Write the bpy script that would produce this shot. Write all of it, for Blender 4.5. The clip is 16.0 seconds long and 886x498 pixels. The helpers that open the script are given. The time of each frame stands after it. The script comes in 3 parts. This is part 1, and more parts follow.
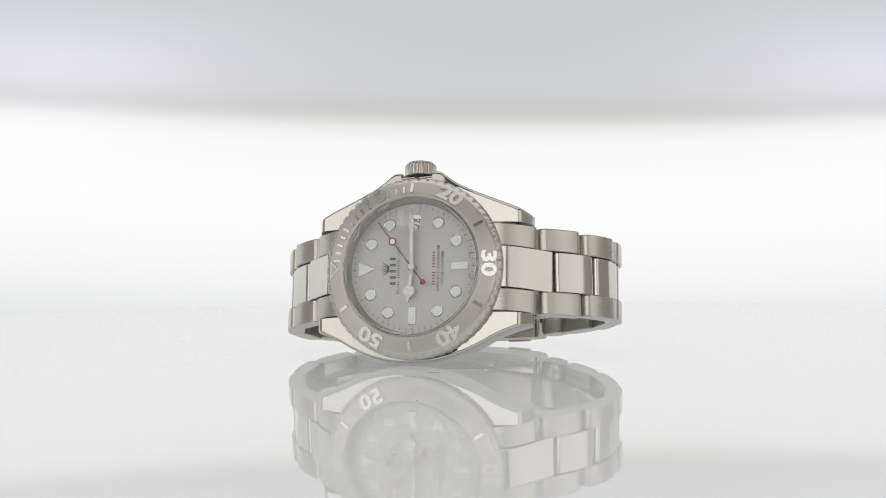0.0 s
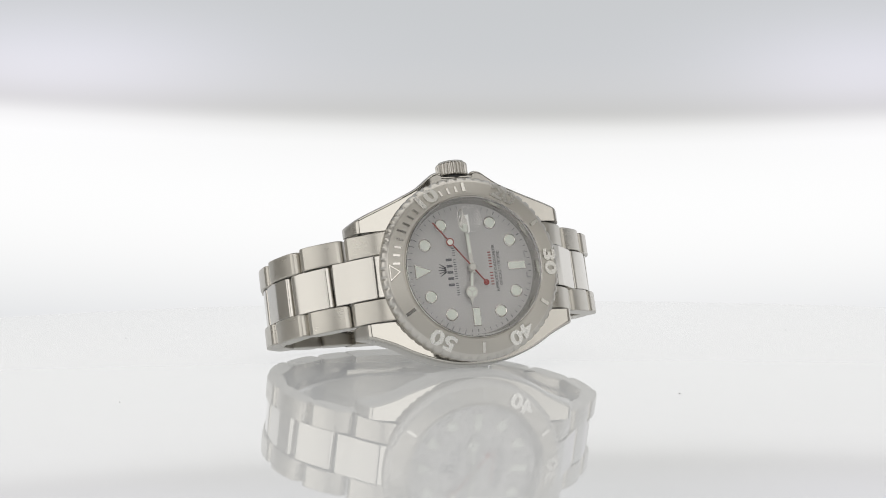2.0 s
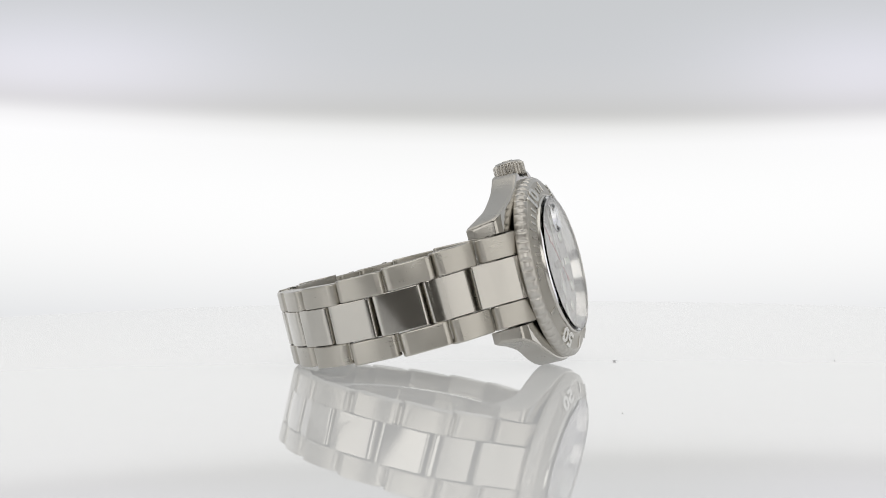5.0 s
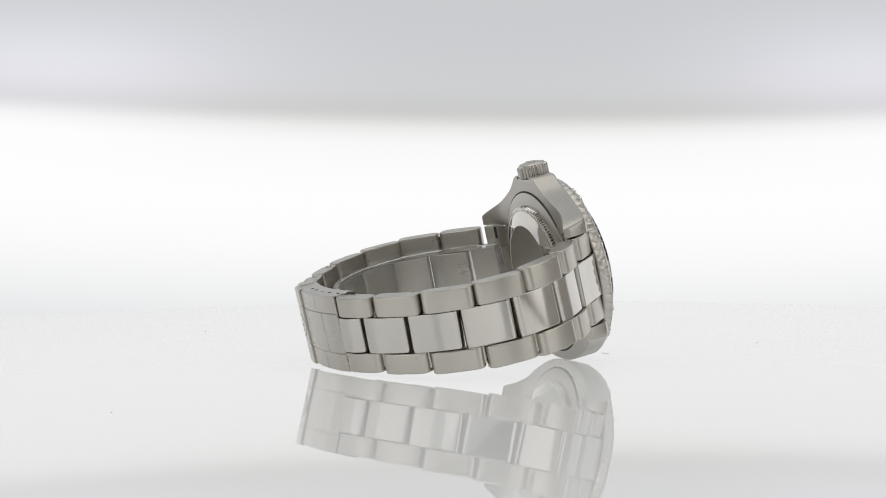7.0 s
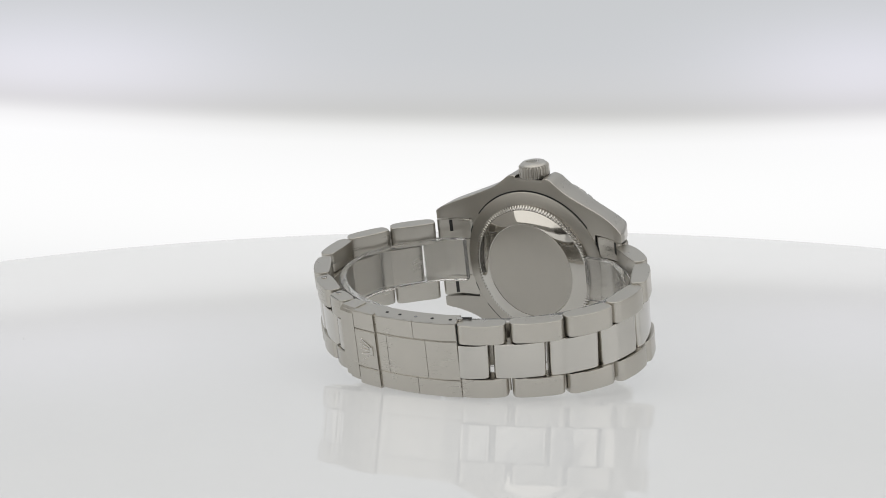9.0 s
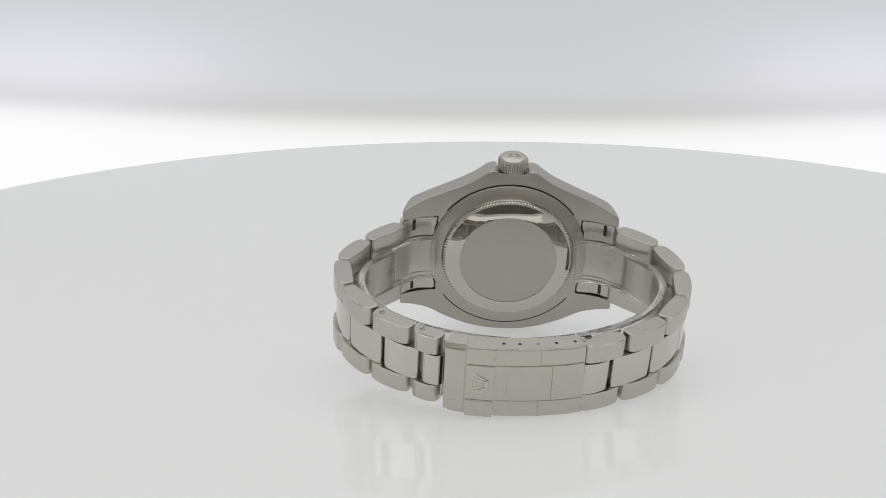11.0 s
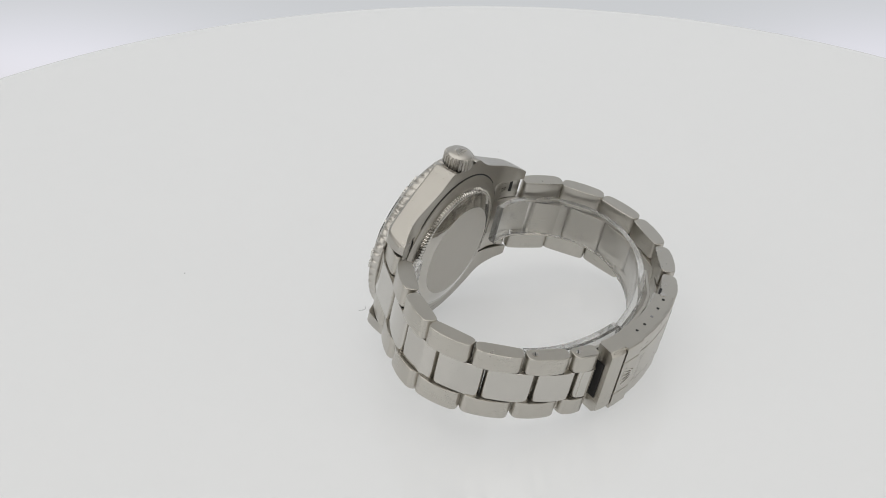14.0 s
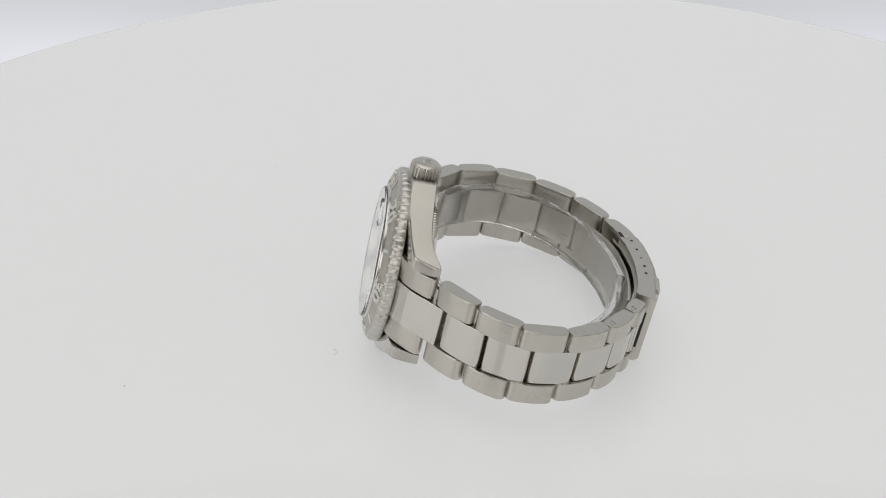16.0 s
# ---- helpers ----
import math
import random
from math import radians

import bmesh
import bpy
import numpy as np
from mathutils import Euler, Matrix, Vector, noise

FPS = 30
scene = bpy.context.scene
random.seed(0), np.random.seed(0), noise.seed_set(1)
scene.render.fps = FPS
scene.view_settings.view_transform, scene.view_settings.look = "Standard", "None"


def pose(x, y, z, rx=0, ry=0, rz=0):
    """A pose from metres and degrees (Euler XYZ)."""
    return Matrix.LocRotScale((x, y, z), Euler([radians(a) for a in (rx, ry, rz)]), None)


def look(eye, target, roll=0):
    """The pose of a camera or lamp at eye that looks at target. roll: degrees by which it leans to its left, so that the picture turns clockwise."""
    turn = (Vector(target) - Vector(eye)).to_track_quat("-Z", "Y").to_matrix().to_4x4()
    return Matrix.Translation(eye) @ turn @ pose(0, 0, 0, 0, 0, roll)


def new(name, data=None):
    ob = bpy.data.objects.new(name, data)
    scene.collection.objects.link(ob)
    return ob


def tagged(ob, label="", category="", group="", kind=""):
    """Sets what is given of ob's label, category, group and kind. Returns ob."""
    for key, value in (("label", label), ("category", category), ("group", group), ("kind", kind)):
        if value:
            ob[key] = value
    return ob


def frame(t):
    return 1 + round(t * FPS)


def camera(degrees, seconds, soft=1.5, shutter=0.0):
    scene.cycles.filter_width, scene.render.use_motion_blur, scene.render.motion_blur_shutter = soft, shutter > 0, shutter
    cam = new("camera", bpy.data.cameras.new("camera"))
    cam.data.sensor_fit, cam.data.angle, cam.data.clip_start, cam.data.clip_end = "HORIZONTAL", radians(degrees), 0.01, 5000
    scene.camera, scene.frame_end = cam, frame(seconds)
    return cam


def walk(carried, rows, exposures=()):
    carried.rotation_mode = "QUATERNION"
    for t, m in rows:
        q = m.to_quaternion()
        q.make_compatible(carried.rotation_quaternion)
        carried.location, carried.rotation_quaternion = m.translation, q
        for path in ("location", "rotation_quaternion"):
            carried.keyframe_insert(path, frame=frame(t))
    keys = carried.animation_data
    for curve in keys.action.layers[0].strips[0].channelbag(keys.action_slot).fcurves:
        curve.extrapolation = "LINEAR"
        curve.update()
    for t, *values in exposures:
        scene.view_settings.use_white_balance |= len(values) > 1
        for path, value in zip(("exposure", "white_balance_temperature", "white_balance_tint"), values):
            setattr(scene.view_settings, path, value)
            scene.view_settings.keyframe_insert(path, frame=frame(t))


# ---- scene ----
MM = 0.001

# The camera rides on a swing arm that turns about the turntable's centre and carries the glowing backdrop at its far
# end: seconds, degrees down.
ARM = [(0, 1.82), (5, 1.82), (7.0, 1.83), (7.5, 2.13), (8, 3.87), (8.5, 6.3), (9, 8.5), (9.2, 9.37), (11.3, 18.35), (11.5, 19.2), (12.5, 23.5), (13, 25.75), (13.5, 27.95), (14, 30.05), (14.3, 30.95), (14.6, 31.5), (15, 31.78), (16, 31.8)]
# The turntable makes one turn in twenty seconds.
TURN = [(k / 2, -14.98 + 9.0 * k) for k in range(33)]
LIFT = -0.00015


def arm_pose(down):
    return Matrix.Translation((-0.00703, -0.0004, 0.0105 + LIFT)) @ pose(0, 0, 0, -down) @ Matrix.Translation((0, -0.38239, 0.01427)) @ pose(0, 0, 0, 90) @ pose(0, 0, 0, 0, 0, -0.498)


cam = camera(28.98, 16.0, soft=0.95)
walk(cam, [(t, arm_pose(d)) for t, d in ARM])

# ---- light ----
world = bpy.data.worlds.new("studio")
world.use_nodes = True
scene.world = world
world.node_tree.nodes["Background"].inputs["Color"].default_value = (0.9, 0.93, 1.0, 1)
world.node_tree.nodes["Background"].inputs["Strength"].default_value = 0.05


def softbox(name, where, target, sx, sy, watts, tint=(1, 1, 1)):
    lamp = bpy.data.lights.new(name, "AREA")
    lamp.shape, lamp.size, lamp.size_y, lamp.energy, lamp.color = "RECTANGLE", sx, sy, watts, tint
    ob = new(name, lamp)
    ob.matrix_world = look(where, target)
    return ob


softbox("overhead_softbox", (0, 0.05, 0.80), (0, 0, 0), 1.1, 1.0, 2.75, (1, 0.985, 0.955))
softbox("front_softbox", (0, -0.80, 0.33), (0, 0, 0.04), 0.85, 0.42, 1.5, (1, 0.985, 0.955))
# Unseen fill lamps added either side of the lens to brighten the watch.
softbox("side_fill", (-0.74, -0.40, 0.26), (0, 0, 0.03), 0.8, 0.6, 1.5, (1, 0.985, 0.955))
softbox("side_fill", (0.74, -0.40, 0.26), (0, 0, 0.03), 0.8, 0.6, 1.05, (1, 0.985, 0.955))

# ---- materials ----


class Mat:
    """A node material around one Principled shader."""

    def __init__(self, name, colour, rough, metal=0.0, ior=1.5):
        self.m = bpy.data.materials.new(name)
        self.m.use_nodes = True
        self.t = self.m.node_tree
        self.b = self.t.nodes["Principled BSDF"]
        self.set("Base Color", (*colour, 1))
        self.set("Roughness", rough)
        self.set("Metallic", metal)
        self.set("IOR", ior)
        self.rough = rough

    def set(self, key, value):
        self.b.inputs[key].default_value = value

    def node(self, kind, **inputs):
        n = self.t.nodes.new(kind)
        for key, value in inputs.items():
            n.inputs[key.replace("_", " ")].default_value = value
        return n

    def link(self, a, b):
        self.t.links.new(a, b)

    def grain(self, stretch, scale, depth, spread, colour_spread=0.0):
        """Brush lines: noise stretched along an axis of the object drives bump, roughness and a little colour."""
        co = self.node("ShaderNodeTexCoord")
        mp = self.node("ShaderNodeMapping", Scale=stretch)
        self.link(co.outputs["Object"], mp.inputs["Vector"])
        fine = self.node("ShaderNodeTexNoise", Scale=scale, Detail=4.0)
        self.link(mp.outputs[0], fine.inputs["Vector"])
        broad = self.node("ShaderNodeTexNoise", Scale=170.0, Detail=3.0)
        self.link(co.outputs["Object"], broad.inputs["Vector"])
        bump = self.node("ShaderNodeBump", Strength=1.0, Distance=depth)
        self.link(fine.outputs[0], bump.inputs["Height"])
        self.link(bump.outputs[0], self.b.inputs["Normal"])
        add = self.node("ShaderNodeMath")
        add.operation = "ADD"
        self.link(fine.outputs[0], add.inputs[0])
        self.link(broad.outputs[0], add.inputs[1])
        ro = self.node("ShaderNodeMapRange", From_Min=0.6, From_Max=1.4, To_Min=max(0.02, self.rough - spread), To_Max=self.rough + spread)
        self.link(add.outputs[0], ro.inputs["Value"])
        self.link(ro.outputs[0], self.b.inputs["Roughness"])
        if colour_spread:
            base = self.b.inputs["Base Color"].default_value[:3]
            mix = self.node("ShaderNodeMix")
            mix.data_type = "RGBA"
            mix.inputs[6].default_value = (*[c * (1 - colour_spread) for c in base], 1)
            mix.inputs[7].default_value = (*[min(1, c * (1 + colour_spread)) for c in base], 1)
            self.link(broad.outputs[0], mix.inputs[0])
            self.link(mix.outputs[2], self.b.inputs["Base Color"])
        return self


brushed = Mat("brushed_steel", (0.54, 0.518, 0.474), 0.30, 1).grain((0.03, 1, 0.03), 9000, 7e-7, 0.045, 0.05).m
brushed_back = Mat("satin_steel", (0.45, 0.428, 0.388), 0.32, 1).grain((1, 0.03, 0.3), 9000, 7e-7, 0.045, 0.05).m
polished = Mat("polished_steel", (0.585, 0.567, 0.532), 0.10, 1).grain((0.1, 1, 0.1), 6000, 1e-7, 0.03, 0.03).m
mirror_steel = Mat("mirror_steel", (0.56, 0.54, 0.50), 0.05, 1).grain((1, 1, 1), 300, 2e-7, 0.03, 0.02).m
case_steel = Mat("satin_case_steel", (0.49, 0.472, 0.438), 0.30, 1).grain((0.05, 1, 0.3), 8000, 4e-7, 0.05, 0.05).m
platinum = Mat("blasted_platinum", (0.53, 0.51, 0.47), 0.45, 1).grain((1, 1, 1), 9000, 4e-6, 0.05, 0.04).m
bright = Mat("polished_platinum", (0.66, 0.645, 0.61), 0.20, 1).grain((1, 1, 1), 600, 4e-7, 0.03).m
dial_grey = Mat("grey_dial", (0.43, 0.423, 0.418), 0.5, 0.08).grain((1, 1, 1), 12000, 3e-6, 0.05, 0.03).m
lume = Mat("luminous_paint", (0.60, 0.63, 0.575), 0.55).grain((1, 1, 1), 4000, 2e-6, 0.08, 0.02).m
print_dark = Mat("dark_print", (0.05, 0.05, 0.055), 0.5).m
print_grey = Mat("grey_print", (0.11, 0.11, 0.12), 0.5).m
hand_steel = Mat("satin_hand_steel", (0.55, 0.54, 0.51), 0.33, 0.85).grain((1, 1, 1), 3000, 5e-7, 0.04, 0.03).m
bezel_edge = Mat("bezel_platinum", (0.58, 0.56, 0.525), 0.33, 1).grain((1, 1, 1), 3000, 6e-7, 0.05, 0.03).m
numeral_metal = Mat("numeral_platinum", (0.72, 0.71, 0.68), 0.27, 1).grain((1, 1, 1), 2000, 5e-7, 0.04, 0.03).m
satin_ring = Mat("polished_ring_steel", (0.58, 0.57, 0.55), 0.16, 1).grain((1, 1, 1), 3000, 3e-7, 0.04, 0.03).m
print_red = Mat("red_lacquer", (0.25, 0.05, 0.045), 0.4).m
paper = Mat("date_disc", (0.82, 0.82, 0.8), 0.5).m
# Black painted in for the shade of holes, slots, gaps and hollows.
dark = Mat("recess_shade", (0.02, 0.02, 0.02), 0.6).m


def clear(name, colour, rough, ior, through_weight=1.0):
    m = Mat(name, colour, rough, 0, ior)
    m.set("Transmission Weight", through_weight)
    return m.m


sapphire = clear("sapphire", (1, 1, 1), 0.0, 1.45)
crystal_glass = clear("coated_sapphire", (1, 1, 1), 0.0, 1.2)
film = clear("clear_plastic", (0.87, 0.865, 0.85), 0.13, 1.40, 0.94)

acrylic = Mat("gloss_white_acrylic_glow", (0.43, 0.43, 0.43), 0.02, 0, 1.5)
acrylic.grain((1, 1, 1), 30, 0, 0.012, 0.012)
acrylic.set("Specular IOR Level", 0.0)
acrylic.set("Coat Weight", 1.0)
acrylic.set("Coat IOR", 1.35)
acrylic.set("Coat Roughness", 0.015)
# Added emission brightens the disc and thins its contact shadow.
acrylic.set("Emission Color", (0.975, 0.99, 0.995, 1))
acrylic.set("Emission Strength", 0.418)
acrylic = acrylic.m
cloth = Mat("white_tent_cloth", (0.80, 0.79, 0.77), 0.9).grain((1, 1, 1), 800, 1e-4, 0.05, 0.04).m
dark_cloth = Mat("reflection_grey_cloth", (0.20, 0.195, 0.185), 0.9).grain((1, 1, 1), 800, 1e-4, 0.05, 0.1).m
stand_grey = Mat("grey_metal_stand", (0.3, 0.3, 0.31), 0.5, 0.3).grain((1, 1, 8), 300, 1e-5, 0.08, 0.06).m


def glow_material():
    """The diffuser's emission: a bright lower field, a dimmer upper one, a brighter blob at each end, all painted in.
    """
    m = bpy.data.materials.new("painted_glow_diffuser")
    m.use_nodes = True
    t = m.node_tree
    t.nodes.clear()

    def math_node(op, a, b=None):
        n = t.nodes.new("ShaderNodeMath")
        n.operation = op
        for i, x in enumerate((a, b)):
            if x is None:
                continue
            if isinstance(x, (int, float)):
                n.inputs[i].default_value = x
            else:
                t.links.new(x, n.inputs[i])
        return n.outputs[0]

    co = t.nodes.new("ShaderNodeTexCoord")
    sep = t.nodes.new("ShaderNodeSeparateXYZ")
    t.links.new(co.outputs["Object"], sep.inputs[0])
    x, y = sep.outputs[0], sep.outputs[1]
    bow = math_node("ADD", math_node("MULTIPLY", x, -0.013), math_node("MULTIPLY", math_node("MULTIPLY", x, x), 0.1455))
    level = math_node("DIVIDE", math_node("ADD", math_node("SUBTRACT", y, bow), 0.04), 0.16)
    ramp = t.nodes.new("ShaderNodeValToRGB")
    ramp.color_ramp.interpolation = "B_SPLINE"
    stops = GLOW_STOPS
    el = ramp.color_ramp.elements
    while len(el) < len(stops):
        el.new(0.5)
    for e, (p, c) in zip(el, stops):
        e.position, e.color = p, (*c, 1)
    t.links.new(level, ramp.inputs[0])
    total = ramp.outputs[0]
    for cx, cy, sx, sy, colour in GLOW_BLOBS:
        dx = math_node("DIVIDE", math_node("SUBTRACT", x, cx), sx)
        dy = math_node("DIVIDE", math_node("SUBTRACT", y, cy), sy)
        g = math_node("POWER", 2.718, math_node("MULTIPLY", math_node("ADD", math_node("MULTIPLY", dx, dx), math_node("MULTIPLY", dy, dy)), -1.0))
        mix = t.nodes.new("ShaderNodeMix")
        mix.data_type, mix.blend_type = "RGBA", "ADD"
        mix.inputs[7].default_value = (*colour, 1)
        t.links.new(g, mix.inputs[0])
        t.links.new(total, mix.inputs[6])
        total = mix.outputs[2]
    em = t.nodes.new("ShaderNodeEmission")
    t.links.new(total, em.inputs[0])
    out = t.nodes.new("ShaderNodeOutputMaterial")
    t.links.new(em.outputs[0], out.inputs[0])
    return m


# Brightness painted up the sheet, with its dark band and blurred edges.
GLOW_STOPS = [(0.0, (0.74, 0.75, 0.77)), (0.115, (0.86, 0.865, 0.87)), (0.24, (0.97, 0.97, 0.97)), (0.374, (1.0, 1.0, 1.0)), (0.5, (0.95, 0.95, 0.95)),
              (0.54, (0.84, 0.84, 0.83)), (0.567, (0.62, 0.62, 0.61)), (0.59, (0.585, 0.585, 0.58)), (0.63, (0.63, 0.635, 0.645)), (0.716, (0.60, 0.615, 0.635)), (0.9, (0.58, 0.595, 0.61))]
# Painted blobs of light: no lamp stands behind the sheet.
GLOW_BLOBS = [(-0.150, 0.070, 0.075, 0.022, (0.17, 0.155, 0.20)), (0.165, 0.068, 0.06, 0.022, (0.15, 0.135, 0.18))]
glow = glow_material()

# ---- mesh helpers (millimetres in, metres out) ----


def part(name, bm, material, parent, label="", m=None):
    """Links a bmesh as one mesh object under a thing or a part."""
    me = bpy.data.meshes.new(name)
    if m is not None:
        bm.transform(m)
    bmesh.ops.recalc_face_normals(bm, faces=bm.faces)
    bm.to_mesh(me)
    bm.free()
    me.materials.append(material)
    ob = new(name, me)
    ob.parent = parent
    if label:
        tagged(ob, label)
    return ob


def smooth(ob, angle=40):
    """Shades a mesh smooth below an angle, large faces weighing most, so that flats stay flat and only eased edges turn."""
    me = ob.data
    me.polygons.foreach_set("use_smooth", [True] * len(me.polygons))
    limit = math.cos(radians(angle))
    around = [[] for _ in me.vertices]
    for p in me.polygons:
        for i in p.vertices:
            around[i].append((p.normal.copy(), p.area))
    out = []
    for p in me.polygons:
        n = p.normal
        for i in p.vertices:
            total = Vector()
            for q, area in around[i]:
                if q.dot(n) > limit:
                    total += q * area
            out.append(total.normalized() if total.length > 1e-16 else n.copy())
    me.normals_split_custom_set(out)
    return ob


def loft(rings, close_ring=True, cap=True, loop=False):
    """Skins rings of points (mm), each a list of the same length."""
    bm = bmesh.new()
    vs = [[bm.verts.new(Vector(p) * MM) for p in ring] for ring in rings]
    n = len(vs[0])
    pairs = list(zip(vs, vs[1:])) + ([(vs[-1], vs[0])] if loop else [])
    for a, b in pairs:
        for i in range(n if close_ring else n - 1):
            j = (i + 1) % n
            bm.faces.new((a[i], a[j], b[j], b[i]))
    if cap and not loop:
        bm.faces.new(vs[0])
        bm.faces.new(list(reversed(vs[-1])))
    return bm


def revolve(profile, seg=96, wobble=None, closed=True):
    """Turns a profile of (r, z) about z; wobble(i, r, z) may move the radius."""
    rings = []
    for i in range(seg):
        a = 2 * math.pi * i / seg
        ring = []
        for r, z in profile:
            rr = wobble(i, r, z) if wobble else r
            ring.append((rr * math.cos(a), rr * math.sin(a), z))
        rings.append(ring)
    return loft(rings, close_ring=closed, cap=False, loop=True)


def disc(radius, z0, z1, seg=40, bevel=0.1, cx=0.0, cy=0.0):
    rings = []
    for r, z in ((radius, z0), (radius, z1 - bevel), (radius - bevel, z1)):
        rings.append([(cx + r * math.cos(2 * math.pi * i / seg), cy + r * math.sin(2 * math.pi * i / seg), z) for i in range(seg)])
    return loft(rings)


def plate(poly, z0, z1, bevel=0.08):
    """A flat piece of a convex outline with a bevelled top edge."""
    c = Vector((sum(p[0] for p in poly) / len(poly), sum(p[1] for p in poly) / len(poly)))
    inner = []
    for p in poly:
        d = Vector(p) - c
        inner.append(c + d * max(0.2, 1 - bevel / max(d.length, 1e-6)))
    return loft([[(x, y, z0) for x, y in poly], [(x, y, z1 - bevel) for x, y in poly], [(q.x, q.y, z1) for q in inner]])


def bar(x0, x1, y0, y1, z0, z1, bevel=0.05):
    return plate([(x0, y0), (x1, y0), (x1, y1), (x0, y1)], z0, z1, bevel)


def rounded(pts, r, steps=3):
    """Rounds the corners of a closed 2D polygon."""
    out = []
    n = len(pts)
    for i in range(n):
        a, b, c = Vector(pts[i - 1]), Vector(pts[i]), Vector(pts[(i + 1) % n])
        p, q = b + (a - b).normalized() * min(r, (a - b).length / 2), b + (c - b).normalized() * min(r, (c - b).length / 2)
        for k in range(steps + 1):
            t = k / steps
            out.append(tuple(p * (1 - t) ** 2 + b * 2 * t * (1 - t) + q * t * t))
    return out


def slab(section, v0, v1, m, bevel=0.3):
    """A piece with its side outline (s, n) swept across v, edges eased, placed by the frame m (s, v, n)."""
    c = Vector((sum(p[0] for p in section) / len(section), sum(p[1] for p in section) / len(section)))

    def ring(v, inset):
        out = []
        for p in section:
            d = Vector(p) - c
            q = c + d * (1 - inset / max(d.length, inset * 2))
            out.append(m @ Vector((q.x, v, q.y)))
        return out

    b = min(bevel, abs(v1 - v0) / 3)
    return loft([ring(v0, b * 0.9), ring(v0 + b * 0.3, b * 0.25), ring(v0 + b, 0), ring(v1 - b, 0), ring(v1 - b * 0.3, b * 0.25), ring(v1, b * 0.9)])


def lettering(text, size, depth=0.0, squeeze=1.0, bold=0.0):
    """A mesh of built-in lettering, centred, in millimetres turned to metres."""
    cu = bpy.data.curves.new("lettering", "FONT")
    cu.body, cu.size, cu.extrude = text, size * MM, depth * MM
    cu.align_x, cu.align_y = "CENTER", "CENTER"
    cu.resolution_u = 3
    cu.offset = bold * MM
    ob = bpy.data.objects.new("lettering", cu)
    scene.collection.objects.link(ob)
    me = bpy.data.meshes.new_from_object(ob.evaluated_get(bpy.context.evaluated_depsgraph_get()))
    bpy.data.objects.remove(ob)
    me.transform(Matrix.Diagonal((squeeze, 1, 1, 1)))
    bm = bmesh.new()
    bm.from_mesh(me)
    bpy.data.meshes.remove(me)
    return bm


def lettered(name, text, size, depth, m, material, parent, label="", squeeze=1.0, bold=0.0):
    bm = lettering(text, size, depth, squeeze, bold)
    return part(name, bm, material, parent, label, m)


def empty(name):
    ob = new(name)
    ob.empty_display_size = 0.01
    return ob


# ---- the studio ----


def slab_box(name, x0, x1, y0, y1, z0, z1, material, label, category):
    ob = part(name, bar(x0 / MM, x1 / MM, y0 / MM, y1 / MM, z0 / MM, z1 / MM, 0.5), material, None)
    return tagged(ob, label, category, kind="structure")


slab_box("floor", -0.9, 0.9, -0.9, 0.9, -0.72, -0.70, cloth, "white cloth floor of the photo tent", "floor")
slab_box("ceiling", -0.9, 0.9, -0.9, 0.9, 0.90, 0.92, cloth, "white cloth roof of the photo tent", "ceiling")
slab_box("wall_north", -0.9, 0.9, 0.9, 0.92, -0.70, 0.90, cloth, "white cloth wall of the photo tent", "wall")
# Unseen wall behind the lens, dark so that the metal reflects something dark.
slab_box("wall_south", -0.9, 0.9, -0.92, -0.9, -0.70, 0.90, dark_cloth, "unseen dark grey wall that closes the tent, added for dark reflections", "wall")
slab_box("wall_east", 0.9, 0.92, -0.9, 0.9, -0.70, 0.90, cloth, "white cloth wall of the photo tent", "wall")
slab_box("wall_west", -0.92, -0.9, -0.9, 0.9, -0.70, 0.90, cloth, "white cloth wall of the photo tent", "wall")


def build_backdrop():
    """A bent diffuser sheet, in the camera arm's space: 0.66 m ahead of the lens."""
    rows = []
    for k in range(25):
        y = -90 + 560 * k / 24
        row = []
        for i in range(41):
            x = -460 + 920 * i / 40
            bend = -660 + (x / 460) ** 2 * 60 + (max(0, y - 100) / 370) ** 2 * 130
            row.append((x, y, bend))
        rows.append(row)
    bm = loft(rows, close_ring=False, cap=False)
    bmesh.ops.solidify(bm, geom=bm.faces[:], thickness=0.004)
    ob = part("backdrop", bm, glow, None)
    return tagged(smooth(ob), "white diffuser sheet, its bright and grey fields painted as glow", "backdrop", kind="structure")


def build_turntable():
    base = empty("turntable")
    tagged(base, "round glossy white acrylic turntable on a grey column", "turntable")
    prof = [(0.01, 0), (206, 0), (207.5, -0.4), (208.5, -1.6), (208.5, -7), (207.5, -8), (0.01, -8)]
    part("top_plate", revolve(prof, 180), acrylic, base, "glossy white acrylic disc with an added glow")
    col = [(0.01, -8.3), (70, -8.3), (70, -30), (48, -40), (48, -660), (110, -670), (110, -699.5), (0.01, -699.5)]
    smooth(part("column", revolve(col, 64), stand_grey, base, "grey metal column"))
    for x, y, s in ((8.6, -78, 0.16), (-61, 92, 0.12), (104, 37, 0.14), (-88, -47, 0.12)):
        part("dust_speck", disc(s, 0.0, 0.1, 7, 0.05, x, y), stand_grey, base)
    rings = []
    for k in range(9):
        t = k / 8
        c = Vector((-1 + 2.6 * (t - 0.5), -32 + 0.9 * math.sin(t * 3.0), 0.08 + 0.12 * t))
        rings.append([tuple(c + Vector((0, 0.05 * math.cos(q), 0.05 * math.sin(q)))) for q in (0, 2.1, 4.2)])
    part("lint_hair", loft(rings), stand_grey, base)
    return base


